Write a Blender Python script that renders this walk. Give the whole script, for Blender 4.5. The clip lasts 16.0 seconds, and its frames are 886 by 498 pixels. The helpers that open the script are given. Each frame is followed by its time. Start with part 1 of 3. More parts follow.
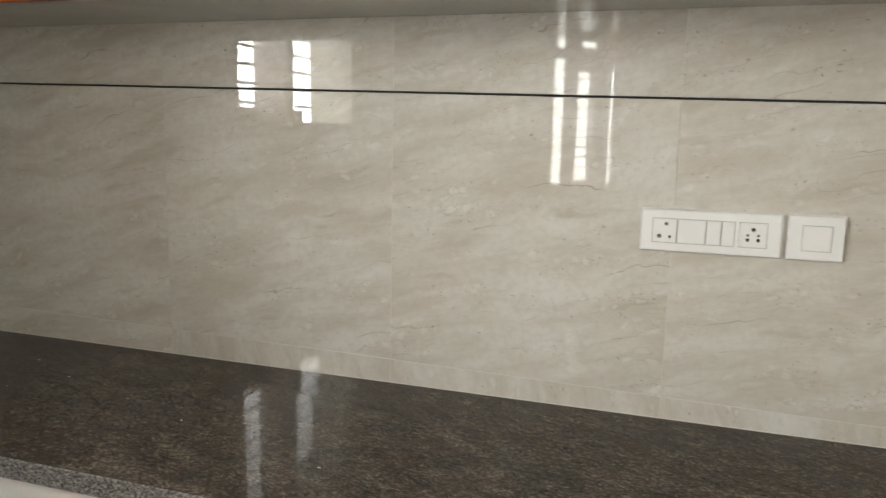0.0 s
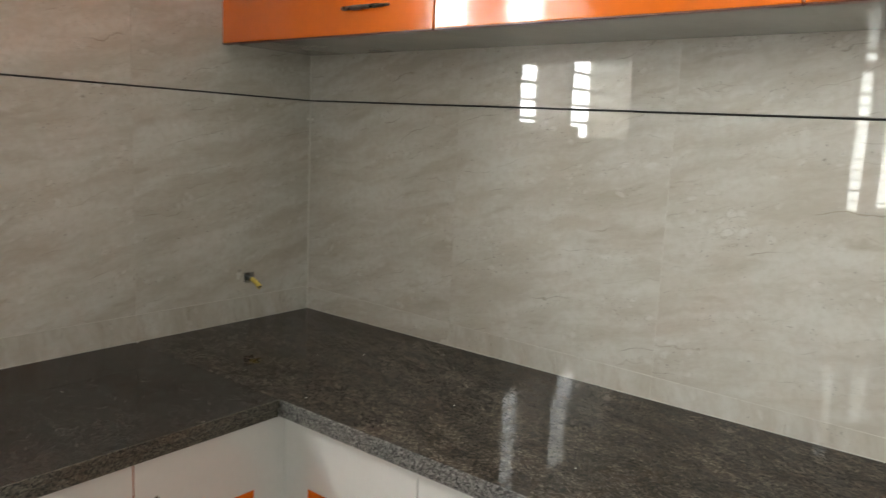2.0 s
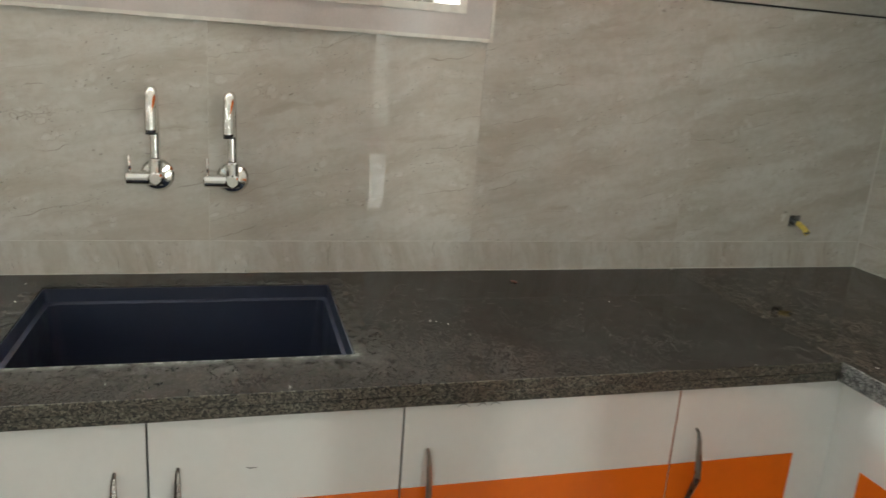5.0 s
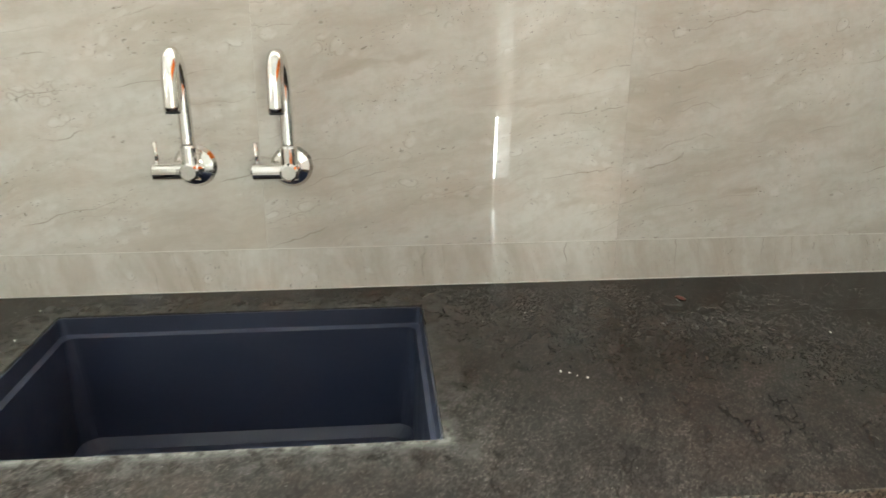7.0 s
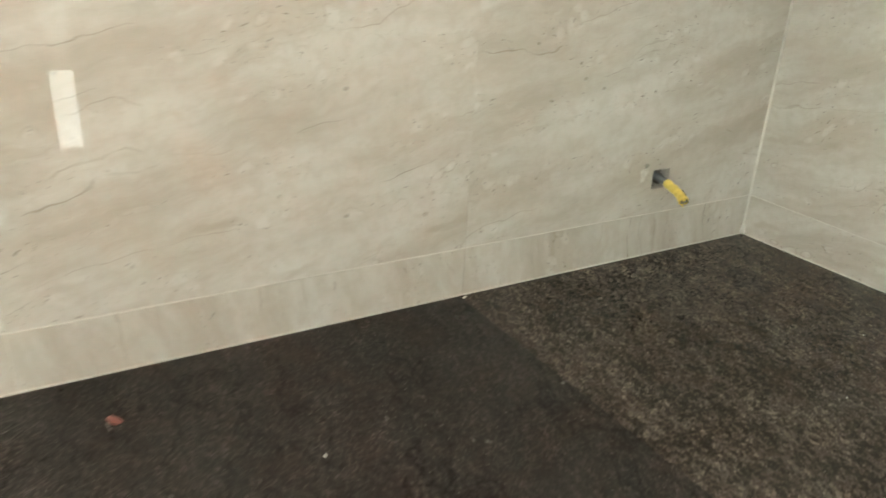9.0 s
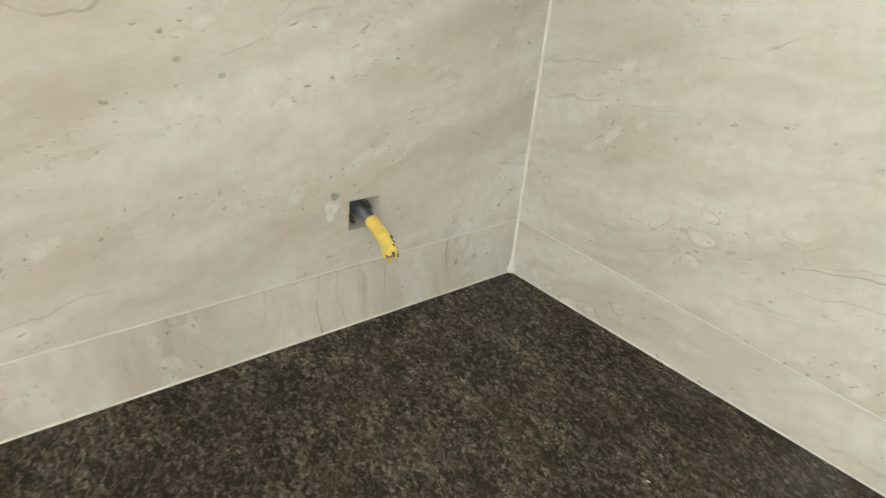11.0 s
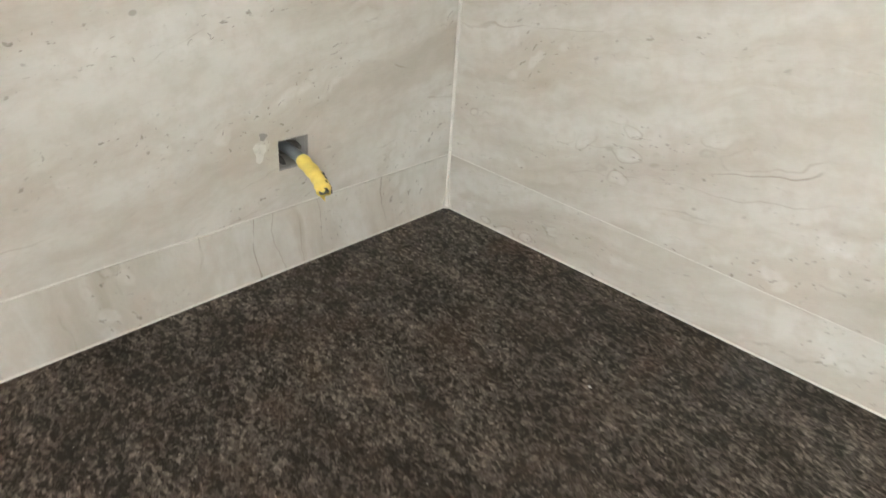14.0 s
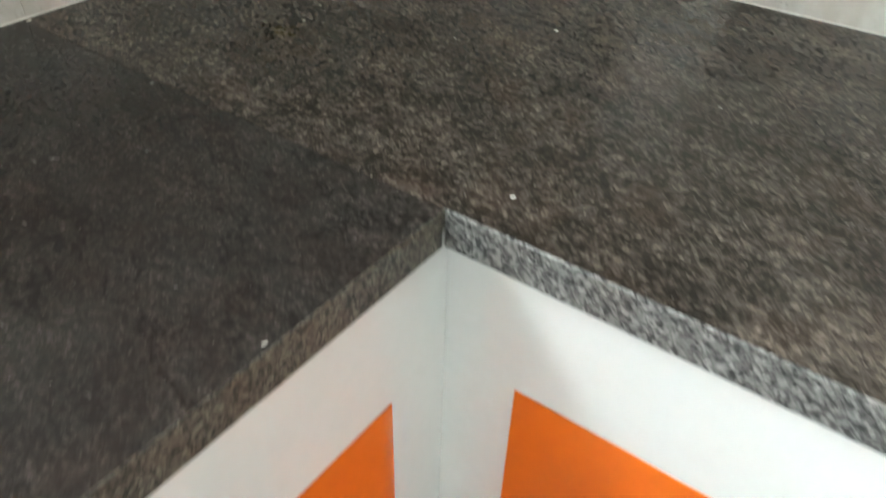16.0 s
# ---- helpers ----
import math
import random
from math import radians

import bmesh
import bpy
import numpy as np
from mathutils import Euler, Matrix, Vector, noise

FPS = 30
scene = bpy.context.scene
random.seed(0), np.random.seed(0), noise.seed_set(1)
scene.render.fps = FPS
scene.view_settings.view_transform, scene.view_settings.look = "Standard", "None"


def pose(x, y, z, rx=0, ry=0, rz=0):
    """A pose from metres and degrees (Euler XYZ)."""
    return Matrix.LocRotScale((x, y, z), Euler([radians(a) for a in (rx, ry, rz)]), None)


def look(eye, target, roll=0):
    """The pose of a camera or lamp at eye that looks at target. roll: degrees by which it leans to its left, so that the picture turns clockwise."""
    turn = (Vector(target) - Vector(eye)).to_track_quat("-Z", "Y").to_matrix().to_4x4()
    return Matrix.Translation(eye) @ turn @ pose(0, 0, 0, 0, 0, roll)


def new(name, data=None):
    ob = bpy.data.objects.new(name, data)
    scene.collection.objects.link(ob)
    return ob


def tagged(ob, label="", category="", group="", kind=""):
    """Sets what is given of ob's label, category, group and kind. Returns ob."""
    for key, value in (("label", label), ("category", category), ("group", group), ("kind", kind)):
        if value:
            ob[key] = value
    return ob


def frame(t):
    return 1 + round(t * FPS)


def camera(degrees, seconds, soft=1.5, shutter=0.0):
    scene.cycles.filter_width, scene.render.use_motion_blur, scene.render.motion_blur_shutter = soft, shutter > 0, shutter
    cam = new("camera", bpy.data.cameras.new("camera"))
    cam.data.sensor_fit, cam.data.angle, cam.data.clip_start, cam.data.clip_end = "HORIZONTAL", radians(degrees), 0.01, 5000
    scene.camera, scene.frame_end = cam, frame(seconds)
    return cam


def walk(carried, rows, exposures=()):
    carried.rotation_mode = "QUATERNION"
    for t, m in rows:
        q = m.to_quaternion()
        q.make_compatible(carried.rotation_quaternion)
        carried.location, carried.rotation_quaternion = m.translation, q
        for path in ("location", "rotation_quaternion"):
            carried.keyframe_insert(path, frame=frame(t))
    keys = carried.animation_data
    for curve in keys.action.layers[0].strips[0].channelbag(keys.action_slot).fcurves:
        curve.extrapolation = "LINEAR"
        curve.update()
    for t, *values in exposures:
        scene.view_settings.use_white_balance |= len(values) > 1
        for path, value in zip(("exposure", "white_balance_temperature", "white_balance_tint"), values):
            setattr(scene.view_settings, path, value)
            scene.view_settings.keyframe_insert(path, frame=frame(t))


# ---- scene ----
cam = camera(62.3, 16.0, shutter=0.4)
PATH = [
    (0, (1.805, -1.519, 1.426), (1.206, 0.363, 1.111), 1.3),
    (0.5, (1.783, -1.539, 1.438), (1.051, 0.297, 1.129), 1.7),
    (1, (1.781, -1.56, 1.438), (0.891, 0.208, 1.151), 1.9),
    (1.5, (1.802, -1.576, 1.44), (0.744, 0.094, 1.141), 1.9),
    (2, (1.825, -1.6, 1.438), (0.603, -0.047, 1.132), 2.6),
    (2.5, (1.826, -1.617, 1.423), (0.442, -0.214, 1.083), 2.9),
    (3, (1.818, -1.622, 1.417), (0.273, -0.411, 1.033), 2.9),
    (3.5, (1.794, -1.638, 1.405), (0.115, -0.636, 0.987), 3.4),
    (4, (1.76, -1.675, 1.402), (0.001, -0.839, 0.947), 4.0),
    (4.5, (1.716, -1.706, 1.382), (-0.1, -1.019, 0.901), 4.5),
    (7, (1.191, -1.58, 1.317), (-0.697, -1.404, 0.681), 0.2),
    (7.5, (1.116, -1.449, 1.313), (-0.731, -1.024, 0.673), 1.1),
    (8, (1.0, -1.346, 1.291), (-0.781, -0.666, 0.688), 3.2),
    (8.5, (0.867, -1.228, 1.328), (-0.82, -0.452, 0.585), 2.9),
    (9, (0.797, -1.117, 1.322), (-0.78, -0.166, 0.543), 2.8),
    (9.5, (0.714, -0.944, 1.323), (-0.851, 0.053, 0.578), 2.0),
    (10, (0.68, -0.796, 1.317), (-0.823, 0.266, 0.534), 2.6),
    (12.5, (0.409, -0.573, 1.259), (-0.759, 0.697, 0.248), 8.1),
    (13, (0.419, -0.576, 1.258), (-0.742, 0.689, 0.234), 7.1),
    (13.5, (0.486, -0.594, 1.262), (-0.678, 0.685, 0.258), 5.2),
    (14, (0.582, -0.638, 1.268), (-0.595, 0.652, 0.294), 4.0),
    (14.5, (0.663, -0.699, 1.26), (-0.505, 0.585, 0.266), 3.4),
    (15, (0.7, -0.751, 1.233), (-0.392, 0.49, 0.106), 1.8),
    (15.5, (0.769, -0.866, 1.212), (-0.215, 0.404, 0.02), 1.9),
    (16, (0.873, -0.992, 1.194), (-0.011, 0.279, -0.072), 1.8),
]
EXPOSURES = [(0, -0.7, 6800, 9), (2, -0.8, 6700, 7), (4.5, -0.71, 6500, 4), (7, 0.16, 6350, 2), (8, 0.42, 6650, 2), (9.5, 0.78, 6700, 0), (10.2, 0.90, 6650, 1), (12.5, 1.1, 6200, 7), (13.7, 0.98, 6250, 9), (15.2, 1.10, 6200, 8), (16, 0.5, 5900, 1)]
walk(cam, [(t, look(eye, target, roll)) for t, eye, target, roll in PATH], EXPOSURES)

# ---- world, daylight and room light ----
world = bpy.data.worlds.new("sky")
scene.world = world
world.use_nodes = True
sky = world.node_tree.nodes.new("ShaderNodeTexSky")
sky.sky_type, sky.sun_disc = "NISHITA", False
sky.sun_elevation, sky.sun_rotation = radians(50), radians(200)
world.node_tree.nodes["Background"].inputs["Strength"].default_value = 0.10
world.node_tree.links.new(sky.outputs["Color"], world.node_tree.nodes["Background"].inputs["Color"])

sun = new("sun", bpy.data.lights.new("sun", "SUN"))
sun.data.energy, sun.data.angle, sun.data.color = 1.2, radians(12), (1.0, 0.95, 0.88)
sun.matrix_world = look((0, 0, 10), (3.0, -8.0, 0))


def window_lamp(name, eye, target, width, height, watts, color):
    """Daylight that enters by an opening: an area lamp just outside it."""
    data = bpy.data.lights.new(name, "AREA")
    data.shape, data.size, data.size_y, data.energy, data.color = "RECTANGLE", width, height, watts, color
    ob = new(name, data)
    ob.matrix_world = look(eye, target)
    return ob


window_lamp("daylight_sink_window", (-0.52, -2.30, 2.0), (1.0, -2.30, 1.95), 2.6, 1.1, 610, (0.955, 0.99, 1.0))
window_lamp("daylight_back_window", (1.24, -3.45, 1.62), (1.24, 0, 1.55), 0.62, 1.2, 66, (0.97, 1.0, 0.98))
# Fill lamp added behind an unseen opening to brighten the switch wall's right end.
window_lamp("added_fill_hall", (3.52, -3.32, 2.0), (3.3, 0, 1.0), 1.25, 1.3, 20, (0.965, 1.0, 0.985))
# Added lamp in an unseen slit; throws a light strip on the sink wall.
window_lamp("added_beam_hall", (4.262, -0.702, 1.11), (0, -1.265, 1.05), 0.06, 2.18, 36, (0.97, 1.0, 0.97))
window_lamp("daylight_slit_window", (2.64, -0.93, 1.2), (0, -0.93, 1.2), 0.22, 1.6, 5.5, (0.98, 1.0, 0.97))

# ---- materials ----


class Graph:
    """A node material with short ways to add nodes."""

    def __init__(self, name):
        self.mat = bpy.data.materials.new(name)
        self.mat.use_nodes = True
        self.tree = self.mat.node_tree
        self.bsdf = self.tree.nodes["Principled BSDF"]
        self.coord = self.node("ShaderNodeTexCoord").outputs["Object"]

    def node(self, kind, **values):
        n = self.tree.nodes.new(kind)
        for key, value in values.items():
            self.put(n.inputs[key.replace("_", " ")], value)
        return n

    def put(self, socket, value):
        if isinstance(value, bpy.types.NodeSocket):
            self.tree.links.new(value, socket)
        else:
            socket.default_value = value

    def set(self, **values):
        for key, value in values.items():
            self.put(self.bsdf.inputs[key.replace("_", " ")], value)
        return self

    def math(self, op, a, b=0.0, c=0.0):
        n = self.tree.nodes.new("ShaderNodeMath")
        n.operation = op
        for socket, value in zip(n.inputs, (a, b, c)):
            self.put(socket, value)
        return n.outputs[0]

    def vec(self, op, a, b):
        n = self.tree.nodes.new("ShaderNodeVectorMath")
        n.operation = op
        self.put(n.inputs[0], a)
        self.put(n.inputs[1], b)
        return n.outputs[0]

    def turn(self, v, angle):
        n = self.node("ShaderNodeVectorRotate", Vector=v, Angle=radians(angle))
        n.rotation_type = "Y_AXIS"
        return n.outputs[0]

    def noise(self, v, scale, detail=4.0, rough=0.55, distort=0.0):
        n = self.node("ShaderNodeTexNoise", Vector=v, Scale=scale, Detail=detail, Roughness=rough, Distortion=distort)
        return n.outputs[0]

    def cells(self, v, scale, feature="F1", out="Distance"):
        n = self.node("ShaderNodeTexVoronoi", Vector=v, Scale=scale)
        n.feature = feature
        return n.outputs[out]

    def step(self, v, lo, hi, a=0.0, b=1.0):
        n = self.node("ShaderNodeMapRange", Value=v, From_Min=lo, From_Max=hi, To_Min=a, To_Max=b)
        n.interpolation_type = "SMOOTHSTEP"
        return n.outputs[0]

    def mix(self, f, a, b):
        n = self.tree.nodes.new("ShaderNodeMix")
        n.data_type = "RGBA"
        self.put(n.inputs[0], f)
        for socket, value in ((n.inputs[6], a), (n.inputs[7], b)):
            self.put(socket, (*value, 1.0) if isinstance(value, tuple) else value)
        return n.outputs[2]

    def bump(self, height, strength, distance):
        self.set(Normal=self.node("ShaderNodeBump", Height=height, Strength=strength, Distance=distance).outputs[0])
        return self

    def random(self):
        return self.node("ShaderNodeObjectInfo").outputs["Random"]


def plain(name, color, rough, metal=0.0, vary=0.08, scale=14.0, coat=0.0, bump=0.0):
    """A paint, plastic or metal with faint clouding, smudges in the gloss and a little relief."""
    g = Graph(name)
    big, small = g.noise(g.coord, scale, 3), g.noise(g.coord, scale * 11, 4)
    both = g.math("ADD", g.math("MULTIPLY", big, 0.7), g.math("MULTIPLY", small, 0.3))
    dark, light = (tuple(min(1.0, c * k) for c in color) for k in (1 - vary, 1 + vary))
    g.set(Base_Color=g.mix(g.step(both, 0.3, 0.7), dark, light), Metallic=metal, Coat_Weight=coat, Coat_Roughness=0.05)
    g.set(Roughness=g.step(big, 0.25, 0.75, rough * 0.8, rough * 1.25))
    if bump:
        g.bump(both, bump, 0.002)
    return g.mat


def marble_tile(name):
    """Glazed beige tile printed as travertine: soft slanted bands, broken brown veins, pits and fossil flecks."""
    g = Graph(name)
    shift = g.node("ShaderNodeCombineXYZ", X=g.math("MULTIPLY", g.random(), 37.0), Y=g.math("MULTIPLY", g.random(), 91.0), Z=g.math("MULTIPLY", g.random(), 53.0)).outputs[0]
    p = g.turn(g.vec("ADD", g.coord, shift), 12)
    warp = g.node("ShaderNodeTexNoise", Vector=p, Scale=4.0, Detail=5.0, Roughness=0.6).outputs["Color"]
    q = g.vec("ADD", p, g.vec("MULTIPLY", g.vec("SUBTRACT", warp, (0.5, 0.5, 0.5)), (0.14, 0.0, 0.10)))
    bands = g.noise(g.vec("MULTIPLY", q, (1.6, 0.0, 8.0)), 1.8, 9, 0.66)
    cloud = g.noise(g.vec("MULTIPLY", p, (2.2, 0.0, 5.5)), 1.3, 4)
    col = g.mix(g.step(bands, 0.30, 0.66), (0.480, 0.440, 0.378), (0.640, 0.622, 0.578))
    col = g.mix(g.math("MULTIPLY", g.step(cloud, 0.5, 0.72), 0.6), col, (0.685, 0.672, 0.636))
    col = g.mix(g.math("MULTIPLY", g.step(cloud, 0.46, 0.28), 0.40), col, (0.50, 0.448, 0.375))
    blush = g.noise(g.vec("MULTIPLY", q, (2.6, 0.0, 6.5)), 1.7, 5, 0.6)
    col = g.mix(g.math("MULTIPLY", g.step(blush, 0.52, 0.68), 0.42), col, (0.540, 0.490, 0.415))
    # soft streaks along the grain, and wandering thin veins that break off
    streak = g.noise(g.vec("MULTIPLY", q, (4.0, 0.0, 30.0)), 1.2, 5, 0.6)
    here = g.step(g.noise(g.vec("MULTIPLY", p, (2.4, 0.0, 6.0)), 1.9, 3), 0.50, 0.66)
    col = g.mix(g.math("MULTIPLY", g.math("MULTIPLY", g.step(streak, 0.52, 0.72), here), 0.55), col, (0.42, 0.365, 0.290))
    fibre = g.noise(g.vec("MULTIPLY", q, (14.0, 0.0, 100.0)), 1.2, 4, 0.65)
    col = g.mix(g.math("MULTIPLY", g.step(fibre, 0.58, 0.76), 0.15), col, (0.36, 0.32, 0.26))
    col = g.mix(g.math("MULTIPLY", g.step(fibre, 0.42, 0.26), 0.16), col, (0.70, 0.685, 0.65))
    axis = g.node("ShaderNodeSeparateXYZ", Vector=p)
    lift = g.math("ADD", axis.outputs[2], g.math("MULTIPLY", g.noise(g.vec("MULTIPLY", p, (3.0, 0.0, 5.0)), 1.0, 4, 0.55), 0.15))
    lift = g.math("ADD", lift, g.math("MULTIPLY", g.noise(p, 38.0, 4, 0.65), 0.0075))
    for period, sharp, cover, amount, shade in ((0.061, 0.9935, (0.545, 0.63), 0.55, (0.23, 0.195, 0.148)), (0.037, 0.988, (0.54, 0.64), 0.45, (0.33, 0.285, 0.225)), (0.103, 0.88, (0.52, 0.66), 0.45, (0.40, 0.345, 0.270))):
        wave = g.math("SINE", g.math("MULTIPLY", lift, 2 * math.pi / period))
        line = g.step(wave, sharp - 0.4 * (1 - sharp), 1.0)
        where = g.step(g.noise(g.vec("MULTIPLY", q, (3.0, 0.0, 9.0)), 1.0 + 8 * period, 4), *cover)
        col = g.mix(g.math("MULTIPLY", g.math("MULTIPLY", line, where), amount), col, shade)
    # pale shells, some with a rim, and small dark pits in loose rows
    row = g.step(g.noise(g.vec("MULTIPLY", q, (2.6, 0.0, 10.0)), 2.1, 4), 0.47, 0.60)
    shell_d = g.cells(g.vec("MULTIPLY", q, (30.0, 0.0, 44.0)), 1.0)
    col = g.mix(g.math("MULTIPLY", g.math("MULTIPLY", g.step(shell_d, 0.36, 0.20), row), 0.36), col, (0.74, 0.73, 0.70))
    ring_d = g.math("ABSOLUTE", g.math("SUBTRACT", shell_d, 0.36))
    some = g.step(g.noise(p, 9.0, 2), 0.54, 0.62)
    col = g.mix(g.math("MULTIPLY", g.math("MULTIPLY", g.step(ring_d, 0.05, 0.0), g.math("MULTIPLY", row, some)), 0.45), col, (0.33, 0.29, 0.235))
    pit = g.step(g.noise(g.vec("MULTIPLY", q, (120.0, 0.0, 210.0)), 1.0, 2), 0.62, 0.69)
    col = g.mix(g.math("MULTIPLY", g.math("MULTIPLY", pit, row), 0.60), col, (0.15, 0.13, 0.105))
    dot = g.step(g.cells(g.vec("MULTIPLY", p, (17.0, 0.0, 26.0)), 1.0), 0.080, 0.045)
    dot = g.math("MULTIPLY", dot, g.step(g.noise(p, 11.0, 1), 0.47, 0.58))
    col = g.mix(g.math("MULTIPLY", dot, 0.45), col, (0.19, 0.165, 0.13))
    mottle = g.noise(p, 60.0, 4, 0.6)
    col = g.mix(g.math("MULTIPLY", g.step(mottle, 0.40, 0.70), 0.30), col, (0.46, 0.415, 0.35))
    g.set(Base_Color=col, Roughness=g.step(g.noise(g.coord, 9.0, 4), 0.3, 0.75, 0.004, 0.016), IOR=1.52)
    g.bump(g.noise(g.vec("MULTIPLY", g.coord, (1.0, 1.0, 0.6)), 9.0, 1), 0.07, 0.0012)
    return g.mat


def granite(name, edge=False, sink=False, brown_shade=0.0):
    """Dark brown granite of long interlocked flakes; polished on top, sawn and paler on the edges."""
    g = Graph(name)
    turned = g.node("ShaderNodeVectorRotate", Vector=g.coord, Angle=radians(14))
    turned.rotation_type = "Z_AXIS"
    p = turned.outputs[0]
    warp = g.node("ShaderNodeTexNoise", Vector=p, Scale=110.0, Detail=3.0, Roughness=0.6).outputs["Color"]
    q = g.vec("ADD", p, g.vec("MULTIPLY", g.vec("SUBTRACT", warp, (0.5, 0.5, 0.5)), (0.010, 0.010, 0.010)))
    fine = g.noise(q, 520.0, 3, 0.65)
    if edge:
        flake = g.node("ShaderNodeSeparateColor", Color=g.cells(g.vec("MULTIPLY", q, (300.0, 300.0, 380.0)), 1.0, out="Color")).outputs[0]
        mid = g.math("ADD", g.math("MULTIPLY", flake, 0.6), g.math("MULTIPLY", fine, 0.5))
        # Browner edge tone; its darkening paints in the dimmer light on the sink side.
        k = 0.80 - 0.33 * brown_shade
        col = g.mix(g.step(mid, 0.30, 0.75), (0.016 * k, 0.015 * k, 0.0135 * k), (0.23 * k, (0.225 - 0.02 * brown_shade) * k, (0.212 - 0.055 * brown_shade) * k))
        col = g.mix(g.math("MULTIPLY", g.step(mid, 0.74, 0.86), 0.6), col, (0.46 * k, 0.45 * k, (0.43 - 0.06 * brown_shade) * k))
        g.set(Base_Color=col, Roughness=0.55).bump(mid, 0.35, 0.002)
        return g.mat
    k = 0.58 if sink else 1.0
    tone = (lambda r, gr, b: ((1.20 if sink else 1.26) * r * k, 1.20 * gr * k, (1.24 if sink else 1.16) * b * k))
    stretch = (250.0, 360.0, 250.0) if sink else (170.0, 300.0, 200.0)
    flake = g.node("ShaderNodeSeparateColor", Color=g.cells(g.vec("MULTIPLY", q, stretch), 1.0, out="Color")).outputs[0]
    small = g.node("ShaderNodeSeparateColor", Color=g.cells(g.vec("MULTIPLY", q, tuple(2.3 * c for c in stretch)), 1.0, out="Color")).outputs[1]
    grain = g.math("ADD", g.math("MULTIPLY", flake, 0.36), g.math("ADD", g.math("MULTIPLY", small, 0.28), g.math("MULTIPLY", fine, 0.36)))
    clump = g.noise(g.vec("MULTIPLY", p, (0.55, 1.0, 1.0)), 24.0, 5, 0.62)
    grain = g.math("ADD", grain, g.math("MULTIPLY", g.math("SUBTRACT", clump, 0.5), 0.62))
    col = g.mix(g.step(grain, 0.32, 0.80), tone(0.0170, 0.0146, 0.0124) if not sink else tone(0.029, 0.0248, 0.0216), tone(0.080, 0.0690, 0.0575) if not sink else tone(0.060, 0.0518, 0.0445))
    col = g.mix(g.math("MULTIPLY", g.step(grain, 0.66, 0.94), 0.4 if sink else 0.8), col, tone(0.205, 0.184, 0.158))
    # dark seams that wander through the stone
    seam = g.noise(g.vec("MULTIPLY", q, (0.5, 1.0, 1.0)), 7.0, 5, 0.6)
    col = g.mix(g.math("MULTIPLY", g.step(g.math("ABSOLUTE", g.math("SUBTRACT", seam, 0.5)), 0.012, 0.0), 0.7), col, tone(0.014, 0.0115, 0.0095))
    col = g.mix(g.math("MULTIPLY", g.step(g.cells(q, 95.0), 0.085, 0.03), 0.6), col, tone(0.34, 0.32, 0.29))
    rust = g.step(g.noise(g.vec("ADD", g.coord, (3.1, 7.7, 0.0)), 17.0, 5, 0.6), 0.48, 0.68)
    col = g.mix(g.math("MULTIPLY", rust, 0.18), col, tone(0.070, 0.046, 0.034))
    # a thin film of building dust
    dust = g.math("MULTIPLY", g.step(g.noise(g.coord, 4.5, 6, 0.62), 0.44, 0.78), 0.055 if sink else 0.05)
    if sink:
        # cement wash left round the sink cut-out
        axis = g.node("ShaderNodeSeparateXYZ", Vector=g.coord)
        dx = g.math("SUBTRACT", g.math("ABSOLUTE", g.math("SUBTRACT", axis.outputs[0], 0.281)), 0.195)
        dy = g.math("SUBTRACT", g.math("ABSOLUTE", g.math("ADD", axis.outputs[1], 1.797)), 0.285)
        far = g.math("MAXIMUM", dx, dy)
        blot = g.noise(g.vec("MULTIPLY", g.coord, (1.0, 0.9, 1.0)), 46.0, 6, 0.68)
        near = g.math("MULTIPLY", g.step(far, 0.10, 0.0), g.step(blot, 0.38, 0.66))
        lip = g.math("MULTIPLY", g.step(far, 0.024, 0.004), g.step(blot, 0.30, 0.58))
        lip = g.math("MULTIPLY", lip, g.step(axis.outputs[0], 0.42, 0.475, 0.25, 1.0))
        dust = g.math("MAXIMUM", dust, g.math("MAXIMUM", g.math("MULTIPLY", near, 0.22), g.math("MULTIPLY", lip, 0.55)))
        scratch = g.math("MULTIPLY", g.step(g.noise(g.vec("MULTIPLY", g.coord, (26.0, 90.0, 1.0)), 1.0, 2), 0.70, 0.74), g.step(blot, 0.5, 0.62))
        dust = g.math("MAXIMUM", dust, g.math("MULTIPLY", scratch, 0.5))
    col = g.mix(dust, col, (0.205, 0.207, 0.185))
    g.set(Base_Color=col, IOR=1.5, Specular_IOR_Level=0.14, Roughness=g.math("ADD", g.step(g.noise(g.coord, 7.0, 5, 0.6), 0.3, 0.75, 0.015, 0.055), g.math("MULTIPLY", dust, 0.5)))
    g.bump(g.noise(g.coord, 14.0, 1), 0.015, 0.001)
    return g.mat


MARBLE = marble_tile("glazed_marble_tile")
GRANITE = granite("granite_polished")
GRANITE_SINK = granite("granite_dusty", sink=True)
GRANITE_EDGE = granite("granite_sawn_edge", edge=True)
# Sink-side copy: browner, and shaded by colour for the weaker light there.
GRANITE_EDGE_SHADED = granite("granite_sawn_edge_brown_shaded", edge=True, brown_shade=1.0)
GROUT = plain("white_grout", (0.66, 0.64, 0.59), 0.85, bump=0.2, scale=60)
BLACK_TRIM = plain("black_trim", (0.012, 0.012, 0.013), 0.35)
PLASTER = plain("cream_wall_paint", (0.52, 0.50, 0.45), 0.7, scale=4, bump=0.15)
CEILING = plain("white_ceiling_paint", (0.80, 0.79, 0.76), 0.8, scale=3, bump=0.15)
FLOOR = plain("dark_floor_tile", (0.19, 0.18, 0.165), 0.55, scale=5)
LAMINATE = plain("white_gloss_laminate", (0.68, 0.68, 0.66), 0.17, vary=0.03, scale=6)
